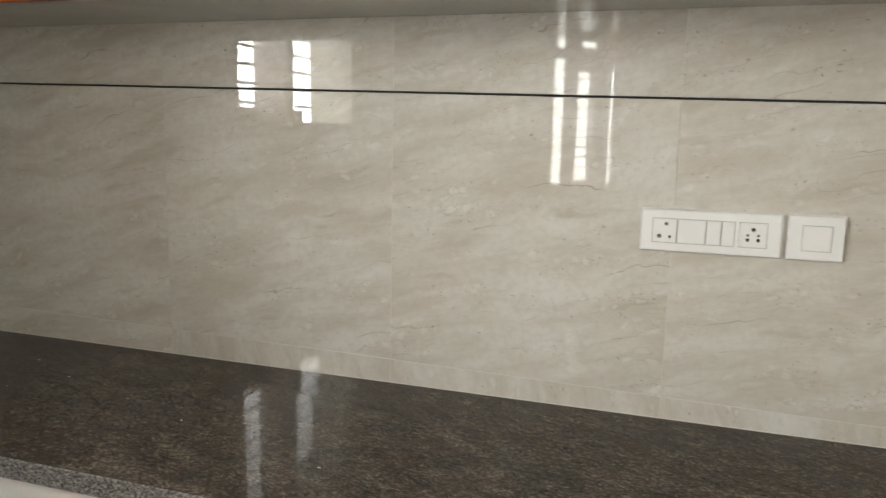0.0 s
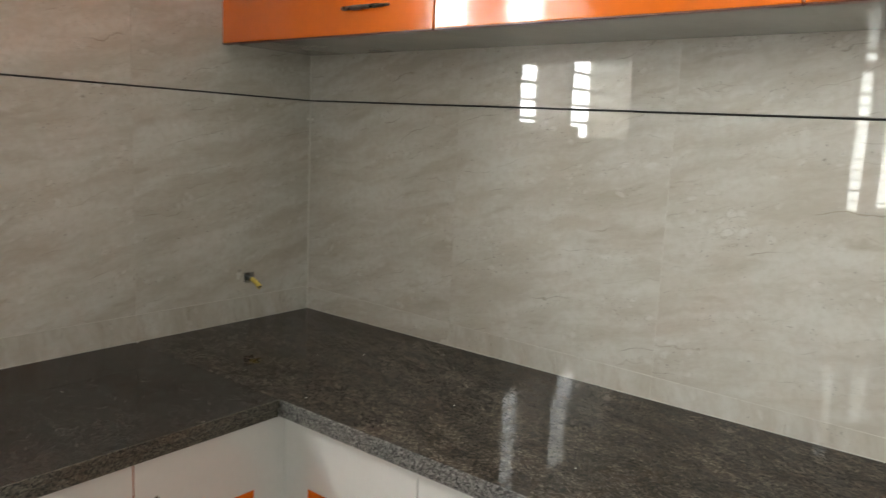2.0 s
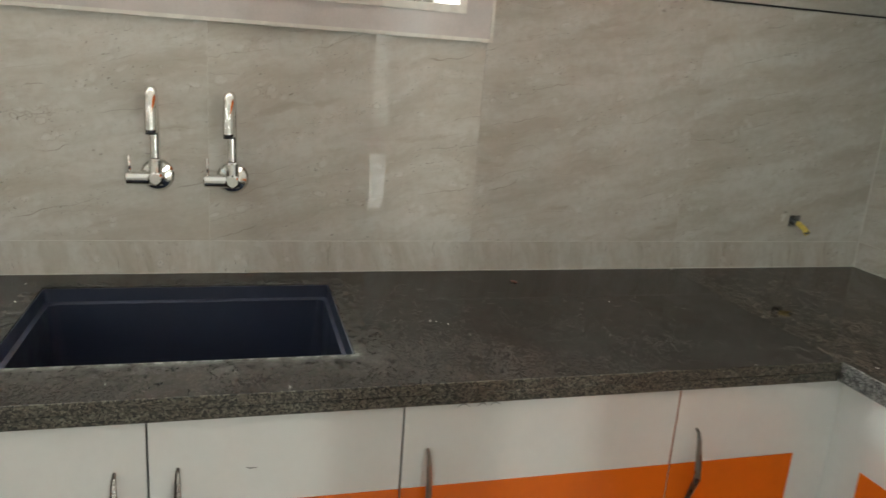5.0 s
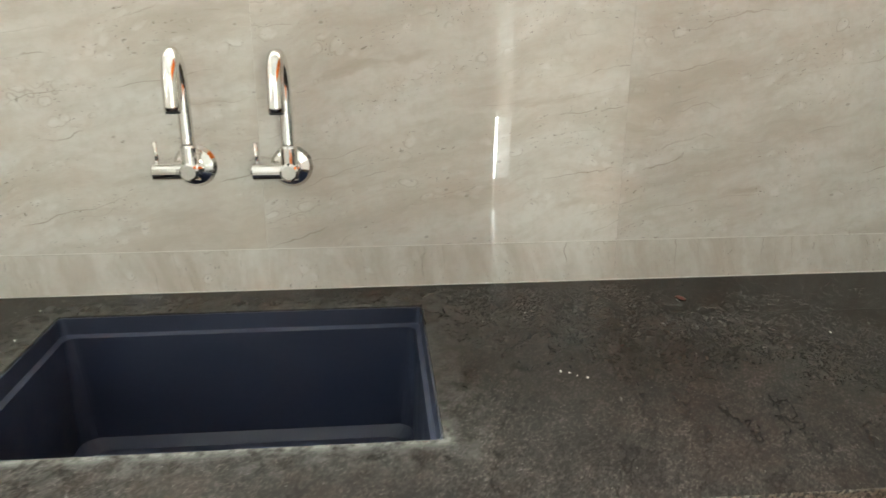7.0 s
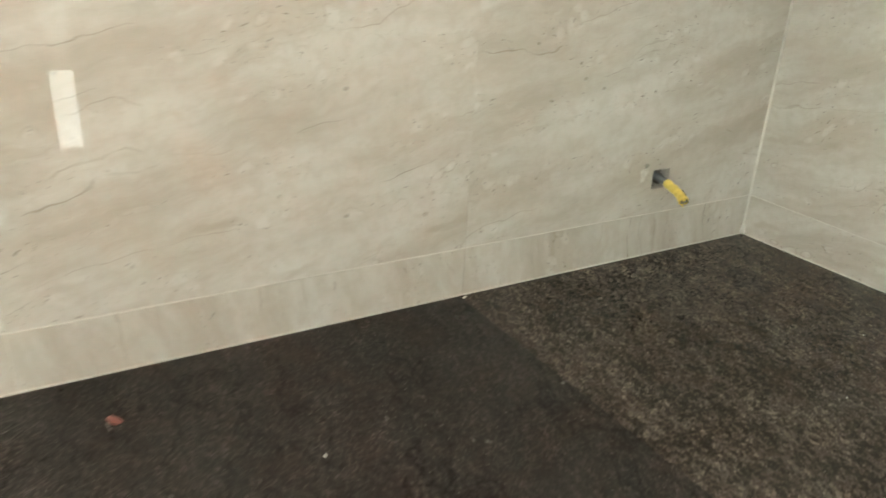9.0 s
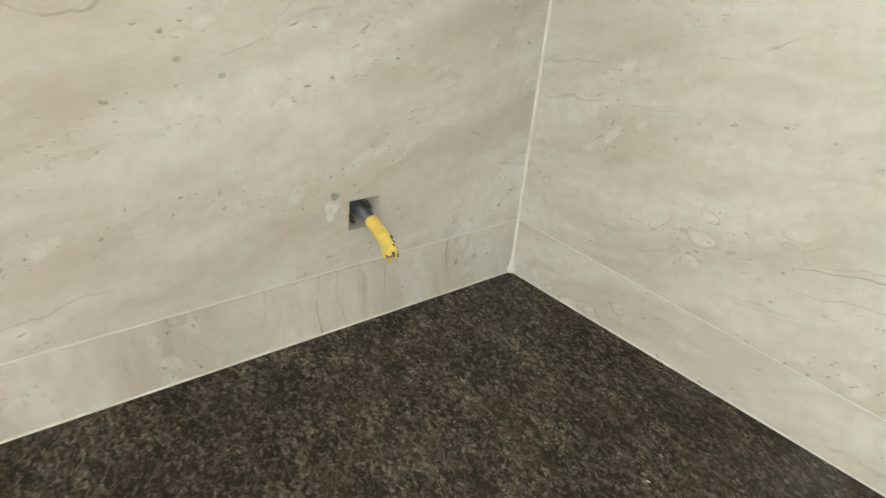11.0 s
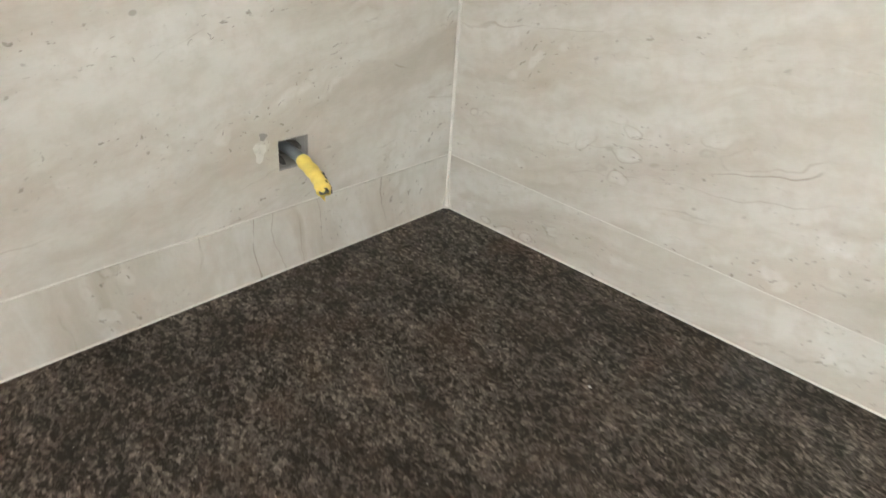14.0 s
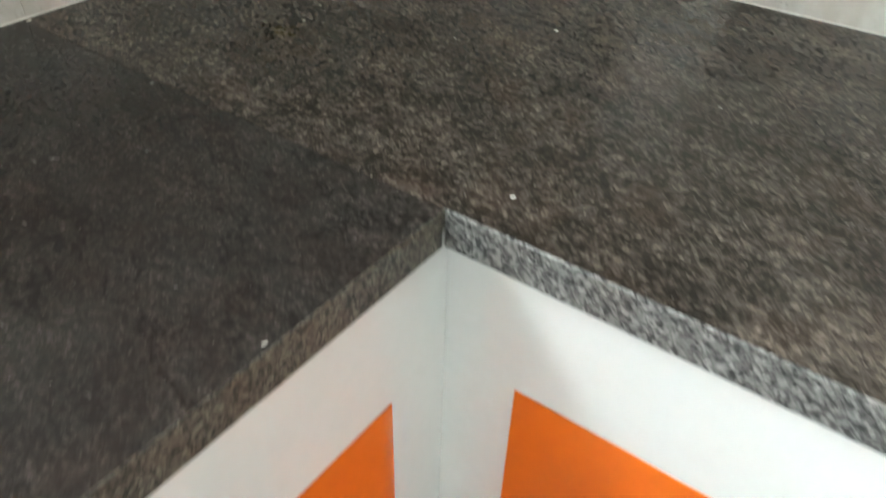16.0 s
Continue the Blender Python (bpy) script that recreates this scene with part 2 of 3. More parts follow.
ORANGE = plain("orange_gloss_laminate", (0.72, 0.148, 0.012), 0.10, vary=0.05, scale=5, coat=0.3)
SOFFIT = plain("grey_gloss_laminate", (0.42, 0.415, 0.385), 0.10, vary=0.05, scale=5)
CARCASS = plain("grey_carcass_board", (0.34, 0.32, 0.29), 0.5, scale=8)
BANDING = plain("brown_edge_band", (0.12, 0.030, 0.010), 0.4)
BAND_ORANGE = plain("rust_edge_band", (0.30, 0.075, 0.018), 0.4)
STEEL = plain("brushed_handle_steel", (0.22, 0.20, 0.18), 0.28, metal=1.0, scale=40)
CHROME = plain("chrome", (0.82, 0.80, 0.77), 0.06, metal=1.0, vary=0.03, scale=20)
BLACK_RUBBER = plain("black_rubber", (0.02, 0.02, 0.02), 0.6)
SINK_NAVY = plain("navy_sink_enamel", (0.017, 0.023, 0.048), 0.5, vary=0.1, scale=12)
PLATE_WHITE = plain("white_switch_plastic", (0.84, 0.835, 0.82), 0.16, vary=0.02)
SOCKET_DARK = plain("socket_hole", (0.03, 0.03, 0.03), 0.6)
FRAME_PAINT = plain("grey_beige_enamel_frame", (0.60, 0.545, 0.525), 0.14, vary=0.06, scale=16, bump=0.7)
FRAME_PALE = plain("pale_enamel_lip", (0.72, 0.69, 0.63), 0.25, vary=0.06, scale=30, bump=0.2)
SILL_PAINT = plain("cream_cement_sill", (0.20, 0.18, 0.145), 0.7, vary=0.15, scale=9, bump=0.2)
BAR_STEEL = plain("painted_grille_bar", (0.42, 0.40, 0.38), 0.35, scale=40)
PIPE_YELLOW = plain("yellow_conduit", (0.82, 0.64, 0.15), 0.42, vary=0.12, scale=60, bump=0.3)
PIPE_GREY = plain("grey_conduit", (0.16, 0.17, 0.18), 0.5, vary=0.2, scale=60)
MORTAR = plain("raw_mortar", (0.17, 0.155, 0.14), 0.9, vary=0.35, scale=120, bump=0.8)
CHIP = plain("white_paint_chip_and_speck", (0.75, 0.73, 0.68), 0.7, scale=90)
PETAL = plain("dry_red_petal", (0.16, 0.055, 0.04), 0.6, scale=90)
FROST = plain("frosted_pane", (0.85, 0.83, 0.78), 0.4)
FROST.node_tree.nodes["Principled BSDF"].inputs["Transmission Weight"].default_value = 0.5

# ---- mesh helpers ----


def boxed(bm, x0, x1, y0, y1, z0, z1, bevel=0.0, index=0):
    """Adds a box to bm."""
    old = set(bm.verts)
    bmesh.ops.create_cube(bm, size=1.0, matrix=Matrix.LocRotScale(((x0 + x1) / 2, (y0 + y1) / 2, (z0 + z1) / 2), None, (x1 - x0, y1 - y0, z1 - z0)))
    verts = [v for v in bm.verts if v not in old]
    faces = {f for v in verts for f in v.link_faces}
    for f in faces:
        f.material_index = index
    if bevel:
        edges = list({e for v in verts for e in v.link_edges})
        bmesh.ops.bevel(bm, geom=edges, offset=bevel, segments=2, affect="EDGES", profile=0.5)
    return bm


def box(x0, x1, y0, y1, z0, z1, bevel=0.0):
    return boxed(bmesh.new(), x0, x1, y0, y1, z0, z1, bevel)


def sheet(u0, u1, v0, v1, holes, t0, t1, axis, cuts=()):
    """A slab from t0 to t1 along axis, with rectangular holes (u0, u1, v0, v1) right through it."""
    us = sorted({u0, u1, *cuts, *(h[0] for h in holes), *(h[1] for h in holes)})
    vs = sorted({v0, v1, *(h[2] for h in holes), *(h[3] for h in holes)})
    bm, grid = bmesh.new(), {}

    def vert(i, j, t):
        if (i, j, t) not in grid:
            u, v = us[i], vs[j]
            grid[i, j, t] = bm.verts.new({"x": (t, u, v), "y": (u, t, v), "z": (u, v, t)}[axis])
        return grid[i, j, t]

    def solid(i, j):
        if not (0 <= i < len(us) - 1 and 0 <= j < len(vs) - 1):
            return False
        u, v = (us[i] + us[i + 1]) / 2, (vs[j] + vs[j + 1]) / 2
        return not any(h[0] < u < h[1] and h[2] < v < h[3] for h in holes)

    for i in range(len(us) - 1):
        for j in range(len(vs) - 1):
            if not solid(i, j):
                continue
            for t in (t0, t1):
                bm.faces.new([vert(i, j, t), vert(i + 1, j, t), vert(i + 1, j + 1, t), vert(i, j + 1, t)])
            for a, b, c in (((i, j), (i + 1, j), (i, j - 1)), ((i, j + 1), (i + 1, j + 1), (i, j + 1)), ((i, j), (i, j + 1), (i - 1, j)), ((i + 1, j), (i + 1, j + 1), (i + 1, j))):
                if not solid(*c):
                    bm.faces.new([vert(*a, t0), vert(*b, t0), vert(*b, t1), vert(*a, t1)])
    bmesh.ops.recalc_face_normals(bm, faces=bm.faces)
    return bm


def tube(path, radius, sides=16, closed=True, bm=None):
    """A round tube along a path; radius: one number, or one for each point."""
    bm = bm or bmesh.new()
    pts = [Vector(p) for p in path]
    radii = radius if isinstance(radius, (list, tuple)) else [radius] * len(pts)
    side, rings = None, []
    for n, p in enumerate(pts):
        way = (pts[min(n + 1, len(pts) - 1)] - pts[max(n - 1, 0)]).normalized()
        side = way.orthogonal().normalized() if side is None else (side - way * side.dot(way)).normalized()
        up = way.cross(side)
        rings.append([bm.verts.new(p + radii[n] * (math.cos(a) * side + math.sin(a) * up)) for a in (2 * math.pi * k / sides for k in range(sides))])
    for a, b in zip(rings, rings[1:]):
        for k in range(sides):
            bm.faces.new([a[k], a[(k + 1) % sides], b[(k + 1) % sides], b[k]])
    if closed:
        bm.faces.new(list(reversed(rings[0])))
        bm.faces.new(rings[-1])
    bmesh.ops.recalc_face_normals(bm, faces=bm.faces)
    return bm


def arc(points, steps=8):
    """A smooth path through points (Catmull-Rom)."""
    p = [Vector(q) for q in points]
    p = [2 * p[0] - p[1], *p, 2 * p[-1] - p[-2]]
    out = []
    for a, b, c, d in zip(p, p[1:], p[2:], p[3:]):
        for k in range(steps):
            s = k / steps
            out.append(0.5 * ((2 * b) + (c - a) * s + (2 * a - 5 * b + 4 * c - d) * s**2 + (3 * b - a - 3 * c + d) * s**3))
    return [*out, p[-2]]


def mesh_of(name, bm, materials, smooth=False):
    data = bpy.data.meshes.new(name)
    bm.to_mesh(data)
    bm.free()
    for m in materials if isinstance(materials, (list, tuple)) else [materials]:
        data.materials.append(m)
    if smooth:
        for poly in data.polygons:
            poly.use_smooth = True
    return data


def part(name, bm, material, parent, label="", smooth=False):
    """One mesh object under a thing or under a part."""
    ob = new(name, mesh_of(name, bm, material, smooth))
    ob.parent = parent
    return tagged(ob, label)


def thing(name, at, label, category, group="", kind=""):
    ob = new(name)
    ob.location = at
    ob.empty_display_size = 0.05
    bpy.context.view_layer.update()
    return tagged(ob, label, category, group, kind)


def setting(name, bm, material, label, category):
    return tagged(new(name, mesh_of(name, bm, material)), label, category, kind="structure")


# ---- room: x from the sink wall, y negative from the switch wall ----
WIDE, LONG, HIGH, HALL = 2.45, 3.05, 2.75, 4.25
TOP, SLAB, DEPTH = 0.85, 0.040, 0.605
FRONT_S, FRONT_T = 0.590, -0.578
SLOPE = -0.0155
COUNTER_END = 2.26
WIN = (-2.400, -1.235, 1.458, 2.300)
HOLE = (-0.252, -0.216, 0.966, 0.998)

setting("floor", box(-0.2, HALL + 0.2, -LONG - 0.2, 0.2, -0.06, 0.0), FLOOR, "dusty grey-brown kitchen floor", "floor")
setting("ceiling", box(-0.2, HALL + 0.2, -LONG - 0.2, 0.2, HIGH, HIGH + 0.12), CEILING, "white painted plaster ceiling", "ceiling")
wall_sink = setting("wall_sink", sheet(-LONG - 0.2, 0.2, 0.0, HIGH, [WIN, HOLE], -0.24, -0.006, "x"), PLASTER, "kitchen wall clad in glossy beige travertine-look tiles behind the sink", "wall")
wall_switch = setting("wall_switch", box(-0.0055, WIDE, 0.006, 0.2, 0.0, HIGH), PLASTER, "kitchen wall clad in glossy beige travertine-look tiles with switches", "wall")
# The second opening is added, out of view, for the hall fill lamp.
BACK_WIN, HALL_FILL_GAP = (1.00, 1.48, 1.10, 2.10), (2.95, 4.10, 1.40, 2.55)
setting("wall_back", sheet(0.0, HALL, 0.0, HIGH, [BACK_WIN, HALL_FILL_GAP], -LONG - 0.18, -LONG, "y"), PLASTER, "plain cream painted kitchen wall with a barred window", "wall")
SLIT = (-0.985, -0.895, 0.46, 1.98)
setting("wall_door", sheet(-1.12, 0.2, 0.0, HIGH, [SLIT], WIDE, WIDE + 0.04, "x"), PLASTER, "plain cream painted kitchen wall with a slit window", "wall")
part("grout", sheet(-LONG, -0.0008, 0.80, 2.45, [WIN, HOLE], -0.0058, -0.0010, "x"), GROUT, wall_sink, "thin white tile grout")
part("grout", box(0.0, WIDE, 0.0026, 0.0058, 0.78, 2.2), GROUT, wall_switch, "thin white tile grout")
part("corner_bead", tube([(0.0008, -0.0008, TOP), (0.0008, -0.0008, 1.675)], 0.0021, 8), GROUT, wall_switch, "white grout in the wall corner")
part("grout_bead", tube([(0.0, -0.0003, TOP + 0.0006), (WIDE, -0.0003, TOP + 0.0006)], 0.0010, 6), GROUT, wall_switch)
part("grout_bead", tube([(0.0003, -LONG, TOP + 0.0006), (0.0003, 0.0, TOP + 0.0006)], 0.0010, 6), GROUT, wall_sink)
part("grout_bead", tube([(0.0, 0.0, TOP - 0.004), (0.003, -0.003, TOP + 0.004), (0.0005, -0.0005, TOP + 0.022)], [0.003, 0.0055, 0.0015], 6), GROUT, wall_sink)

# Unseen hall added past the kitchen; its slit lets the beam lamp through.
setting("wall_hall", sheet(-LONG - 0.18, 0.2, 0.0, HIGH, [(-0.735, -0.668, 0.01, 2.20)], HALL, HALL + 0.12, "x"), PLASTER, "plain cream painted wall of an added, unseen hall, slit for a beam lamp", "wall")
setting("wall_passage", box(WIDE + 0.12, HALL, 0.006, 0.2, 0.0, HIGH), PLASTER, "plain cream painted wall closing the added, unseen hall", "wall")

# ---- sink window ----
window_1 = thing("window_1", (0, -1.69, 1.392), "painted timber window with horizontal grille bars and open shutters", "window", kind="structure")


def wpart(name, bm, material, label="", parent=None, smooth=False):
    bmesh.ops.translate(bm, verts=bm.verts, vec=(0, 1.69, -1.392))
    return part(name, bm, material, parent or window_1, label, smooth)


OUT = (-2.476, -1.158, 1.392, 2.375)
wpart("window_frame", sheet(OUT[0], OUT[1], OUT[2], OUT[3], [(-2.400, -1.711, 1.458, 2.300), (-1.661, -1.235, 1.458, 2.300)], -0.003, 0.016, "x"), FRAME_PAINT, "grey-beige glossy enamelled timber frame")
for y0, y1 in ((-2.400, -1.711), (-1.661, -1.235)):
    wpart("lip", sheet(y0 - 0.013, y1 + 0.013, 1.445, 2.313, [(y0 + 0.004, y1 - 0.004, 1.462, 2.296)], 0.0145, 0.022, "x"), FRAME_PALE, "pale stepped lip of the frame")
wpart("frame_edge", sheet(OUT[0] - 0.004, OUT[1] + 0.004, OUT[2] - 0.004, OUT[3] + 0.004, [(OUT[0] + 0.004, OUT[1] - 0.004, OUT[2] + 0.004, OUT[3] - 0.004)], -0.003, 0.018, "x"), FRAME_PALE, "thin pale outer edge of the frame")
wpart("mullion", box(-0.165, -0.004, -1.708, -1.664, 1.458, 2.30, 0.003), FRAME_PAINT)
wpart("window_sill", box(-0.235, -0.004, -2.40, -1.235, 1.440, 1.4595, 0.002), SILL_PAINT, "bare beige cement sill")
wpart("outer_ledge", box(-0.30, -0.236, -2.3, -1.05, 1.38, 1.530, 0.01), SILL_PAINT, "raised beige cement ledge outside")
for k in range(9):
    z = 1.543 + 0.083 * k
    wpart("grille_bar", tube([(-0.08, -2.399, z), (-0.08, -1.236, z)], 0.0066, 10), BAR_STEEL, "slim horizontal steel grille bar", smooth=True)
for y in (-1.222,):
    leaf = wpart("shutter", sheet(-0.40, -0.232, 1.47, 2.29, [(-0.385, -0.247, 1.50, 2.26)], y - 0.012, y + 0.012, "y"), FRAME_PALE, "outward opened shutter leaf")
bolt = wpart("bolt", tube([(-0.030, -1.415, 1.472), (-0.030, -1.305, 1.474)], 0.0028, 8), CHROME, "thin steel bolt rod of the shutter", smooth=True)
wpart("bolt_knob", tube([(-0.036, -1.306, 1.474), (-0.020, -1.306, 1.474)], [0.0075, 0.0065], 12), STEEL, smooth=True)
wpart("latch", box(-0.040, -0.028, -1.286, -1.270, 1.484, 1.494, 0.002), STEEL)

# hazy bright sky beyond the sink window
haze = Graph("white_haze")
haze.set(Base_Color=(0.8, 0.8, 0.8, 1.0), Emission_Color=(1.0, 0.99, 0.96, 1.0), Emission_Strength=haze.step(haze.noise(haze.coord, 0.5, 2), 0.3, 0.7, 1.9, 2.6))
setting("backdrop", box(-2.56, -2.5, -7.0, 3.0, 0.3, 4.2), haze.mat, "bright white haze outside the kitchen window", "backdrop")

# ---- back window and slit, seen in the gloss of the tiles ----
window_2 = thing("window_2", (1.24, -LONG, 1.1), "tall barred window with narrow panes", "window", kind="structure")


def bpart(name, bm, material, label="", smooth=False):
    bmesh.ops.translate(bm, verts=bm.verts, vec=(-1.24, LONG, -1.1))
    return part(name, bm, material, window_2, label, smooth)


bpart("window_frame", sheet(0.96, 1.52, 1.06, 2.14, [(1.035, 1.095, 1.120, 1.88), (1.180, 1.252, 1.145, 1.80), (1.268, 1.276, 1.16, 1.80), (1.376, 1.394, 1.13, 1.80), (1.040, 1.10, 1.94, 2.09), (1.20, 1.28, 1.94, 1.98)], -LONG - 0.04, -LONG + 0.012, "y"), FRAME_PAINT, "grey-beige timber frame")
for k in range(15):
    z = 1.166 + 0.060 * k
    bpart("grille_bar", tube([(1.0, -LONG - 0.06, z), (1.47, -LONG - 0.06, z)], 0.0052, 8), BAR_STEEL, smooth=True)
window_3 = thing("window_3", (WIDE, -0.935, 0.46), "narrow upright slit window", "window", kind="structure")
pane = part("pane", box(0.016, 0.022, -0.05, 0.05, 0.47, 0.91), FROST, window_3, "frosted pane")
pane.visible_shadow = False
part("transom", box(0.0, 0.038, -0.05, 0.05, 0.32, 0.465), FRAME_PALE, window_3, "broad pale cross rail")
part("transom", box(0.0, 0.038, -0.05, 0.05, 0.915, 0.940), FRAME_PALE, window_3)

# ---- wall cabinets over the switch wall ----
SOF = 1.668


def bow_handle(parent, at, along, out, length, label, thick=0.0058):
    """A slim bow handle: at its middle on the door, along its length, out from the door."""
    at, along, out = Vector(at), Vector(along), Vector(out)
    bends = ((-0.5, 0.0), (-0.47, 0.009), (-0.38, 0.015), (-0.15, 0.0225), (0.02, 0.027), (0.06, 0.0265), (0.25, 0.016), (0.44, 0.0055), (0.5, 0.0))
    path = [at + along * (length * s) + out * h for s, h in bends]
    radii = [0.0026, 0.0034, thick * 0.8, thick, thick * 1.08, thick * 1.05, thick * 0.9, 0.0036, 0.0026]
    return part("handle", tube(path, radii, 6), STEEL, parent, label)


def wall_cabinet(x0, x1, handle_x):
    cab = thing("wall_cabinet", ((x0 + x1) / 2, -0.15, SOF), "orange high-gloss wall cabinet with a grey underside, shut", "cabinet", "wall cabinets over the counter")
    w = (x1 - x0) / 2
    part("body", box(-w - 0.001, w + 0.001, -0.160, 0.149, 0.0, 0.68), SOFFIT, cab, "grey glossy laminate carcass")
    door = part("door", box(-w + 0.001, w - 0.001, -0.1795, -0.1615, -0.001, 0.68, 0.0015), ORANGE, cab, "orange high-gloss door")
    part("edge_band", box(-w + 0.001, w - 0.001, -0.1797, -0.1613, -0.0042, -0.0012), BANDING, door, "dark brown edge band")
    if handle_x is not None:
        bow_handle(door, (handle_x - (x0 + x1) / 2, -0.1795, 0.060), (1, 0, 0), (0, -1, -0.25), 0.15, "dark steel bow handle with bright middle")
    return cab


for x0, x1, hx in ((0.001, 0.770, 0.562), (0.772, 1.515, None), (1.517, WIDE - 0.003, None)):
    wall_cabinet(x0, x1, hx)

# ---- base cabinets ----
BASE_TOP = TOP - SLAB - 0.001


def base_cabinet(along, a0, a1, doors, label, body_top=BASE_TOP):
    """Cabinet under the counter: doors are (from, to, orange from, orange to, handle place or None), along the front."""
    mid = (a0 + a1) / 2
    cab = thing("base_cabinet", (0.30, mid, 0) if along == "y" else (mid, -0.29, 0), label, "cabinet", "base cabinets under the counter")

    def slab_part(name, s0, s1, d0, d1, z0, z1, m, parent, lab="", bevel=0.0):
        if along == "y":
            return part(name, box(FRONT_S - 0.30 - d1, FRONT_S - 0.30 - d0, s0 - mid, s1 - mid, z0, z1, bevel), m, parent, lab)
        return part(name, box(s0 - mid, s1 - mid, FRONT_T + 0.29 + d0, FRONT_T + 0.29 + d1, z0, z1, bevel), m, parent, lab)

    slab_part("body", a0 + 0.001, a1 - 0.001, 0.020, 0.555, 0.10, body_top, CARCASS, cab)
    slab_part("plinth", a0 + 0.001, a1 - 0.001, 0.06, 0.08, 0.0, 0.0995, CARCASS, cab)
    for d0, d1, o0, o1, hp in doors:
        door = slab_part("door", d0 + 0.0016, d1 - 0.0016, 0.0, 0.0185, 0.105, BASE_TOP - 0.002, LAMINATE, cab, "white gloss door with an orange lower panel", 0.001)
        slab_part("panel", o0 + 0.0016, o1 - 0.0016, -0.0016, -0.0002, 0.106, 0.654, ORANGE, door, "orange high-gloss panel")
        if hp is not None:
            place = (FRONT_S - 0.30, hp - mid, 0.643) if along == "y" else (hp - mid, FRONT_T + 0.29, 0.643)
            bow_handle(door, place, (0, 0, -1), (1, 0, 0) if along == "y" else (0, -1, 0), 0.162, "slim dark steel bow handle")
    return cab


base_cabinet("y", -0.935, FRONT_T - 0.0005, [(-0.935, FRONT_T + 0.0165, -0.935, -0.660, -0.890)], "white and orange base cabinet in the corner, shut")
single = base_cabinet("y", -1.446, -0.935, [(-1.446, -0.935, -1.446, -0.935, -1.402)], "white and orange base cabinet with one door, shut")
part("edge_band", box(FRONT_S - 0.319, FRONT_S - 0.3008, 0.2539, 0.2569, 0.105, BASE_TOP - 0.002), BAND_ORANGE, single, "rust-coloured edge band of the door")
base_cabinet("y", -2.225, -1.446, [(-1.836, -1.446, -1.836, -1.446, -1.793), (-2.225, -1.836, -2.225, -1.836, -1.882)], "white and orange two-door base cabinet under the sink, shut", 0.60)
base_cabinet("y", -LONG + 0.002, -2.225, [(-LONG + 0.002, -2.225, -LONG + 0.002, -2.225, None)], "white and orange base cabinet at the counter end, shut")
base_cabinet("x", FRONT_S + 0.0005, 0.985, [(FRONT_S - 0.0015, 0.985, 0.672, 0.985, None)], "white and orange corner base cabinet, shut")
base_cabinet("x", 0.985, 1.47, [(0.985, 1.47, 0.985, 1.47, None)], "white and orange base cabinet under the switches, shut")
base_cabinet("x", 1.47, COUNTER_END - 0.01, [(1.47, 1.86, 1.47, 1.86, None), (1.86, COUNTER_END - 0.01, 1.86, COUNTER_END - 0.01, None)], "white and orange two-door base cabinet, shut")

# ---- granite worktops ----
SINK = (0.086, 0.476, -2.082, -1.512)


def edged(bm):
    """Top faces take the first material, the sawn sides the second."""
    for f in bm.faces:
        c = f.calc_center_median()
        inner = SINK[0] - 0.01 < c.x < SINK[1] + 0.01 and SINK[2] - 0.01 < c.y < SINK[3] + 0.01
        seam = abs(c.y + 0.606) < 0.003 and c.x < DEPTH - 0.004
        f.material_index = 0 if abs(f.normal.z) > 0.85 or inner or seam else 1
    return bm


def chamfered(bm, z, size=0.0013):
    bmesh.ops.bevel(bm, geom=[e for e in bm.edges if all(abs(v.co.z - z) < 1e-5 for v in e.verts) and len(e.link_faces) == 2 and not all(abs(v.co.y + DEPTH) < 0.001 and v.co.x < DEPTH + 0.001 for v in e.verts) and e.calc_face_angle(0) > 0.5], offset=size, segments=1, affect="EDGES")
    bm.normal_update()
    return edged(bm)


worktop = thing("worktop", (0, 0, 0), "dusty dark granite worktop with a sink cut-out", "worktop")
part("slab", chamfered(sheet(0.0, DEPTH, -LONG + 0.002, -0.6053, [SINK], TOP - 0.0195, TOP - 0.0002, "z"), TOP - 0.0002), [GRANITE_SINK, GRANITE_EDGE_SHADED], worktop, "dark brown speckled granite slab")
part("edge_strip", edged(box(DEPTH - 0.05, DEPTH - 0.0015, -LONG + 0.002, -0.6053, TOP - SLAB, TOP - 0.0212, 0.0012)), [GRANITE_EDGE_SHADED, GRANITE_EDGE_SHADED], worktop, "rough sawn granite edge strip")
worktop_2 = thing("worktop", (0, 0, 0), "polished dark brown speckled granite worktop", "worktop")
part("slab", chamfered(sheet(0.0, COUNTER_END, -DEPTH, 0.0, [], TOP - 0.0195, TOP, "z", (DEPTH,)), TOP), [GRANITE, GRANITE_EDGE], worktop_2, "polished granite slab")
part("edge_strip", edged(box(DEPTH - 0.0014, COUNTER_END, -DEPTH + 0.0015, -DEPTH + 0.05, TOP - SLAB, TOP - 0.0212, 0.0012)), [GRANITE_EDGE, GRANITE_EDGE], worktop_2, "pale grey sawn granite edge strip")

# ---- sink ----
sink = thing("kitchen_sink", (0.281, -1.797, TOP - 0.02), "dark navy rectangular undermount kitchen sink, empty", "sink")


def ring(bm, hx, hy, z, r, n=6):
    out = []
    for cx, cy, a0 in ((hx - r, hy - r, 0), (-hx + r, hy - r, 90), (-hx + r, -hy + r, 180), (hx - r, -hy + r, 270)):
        for k in range(n):
            a = radians(a0 + 90 * k / (n - 1))
            out.append(bm.verts.new((cx + r * math.cos(a), cy + r * math.sin(a), z)))
    return out


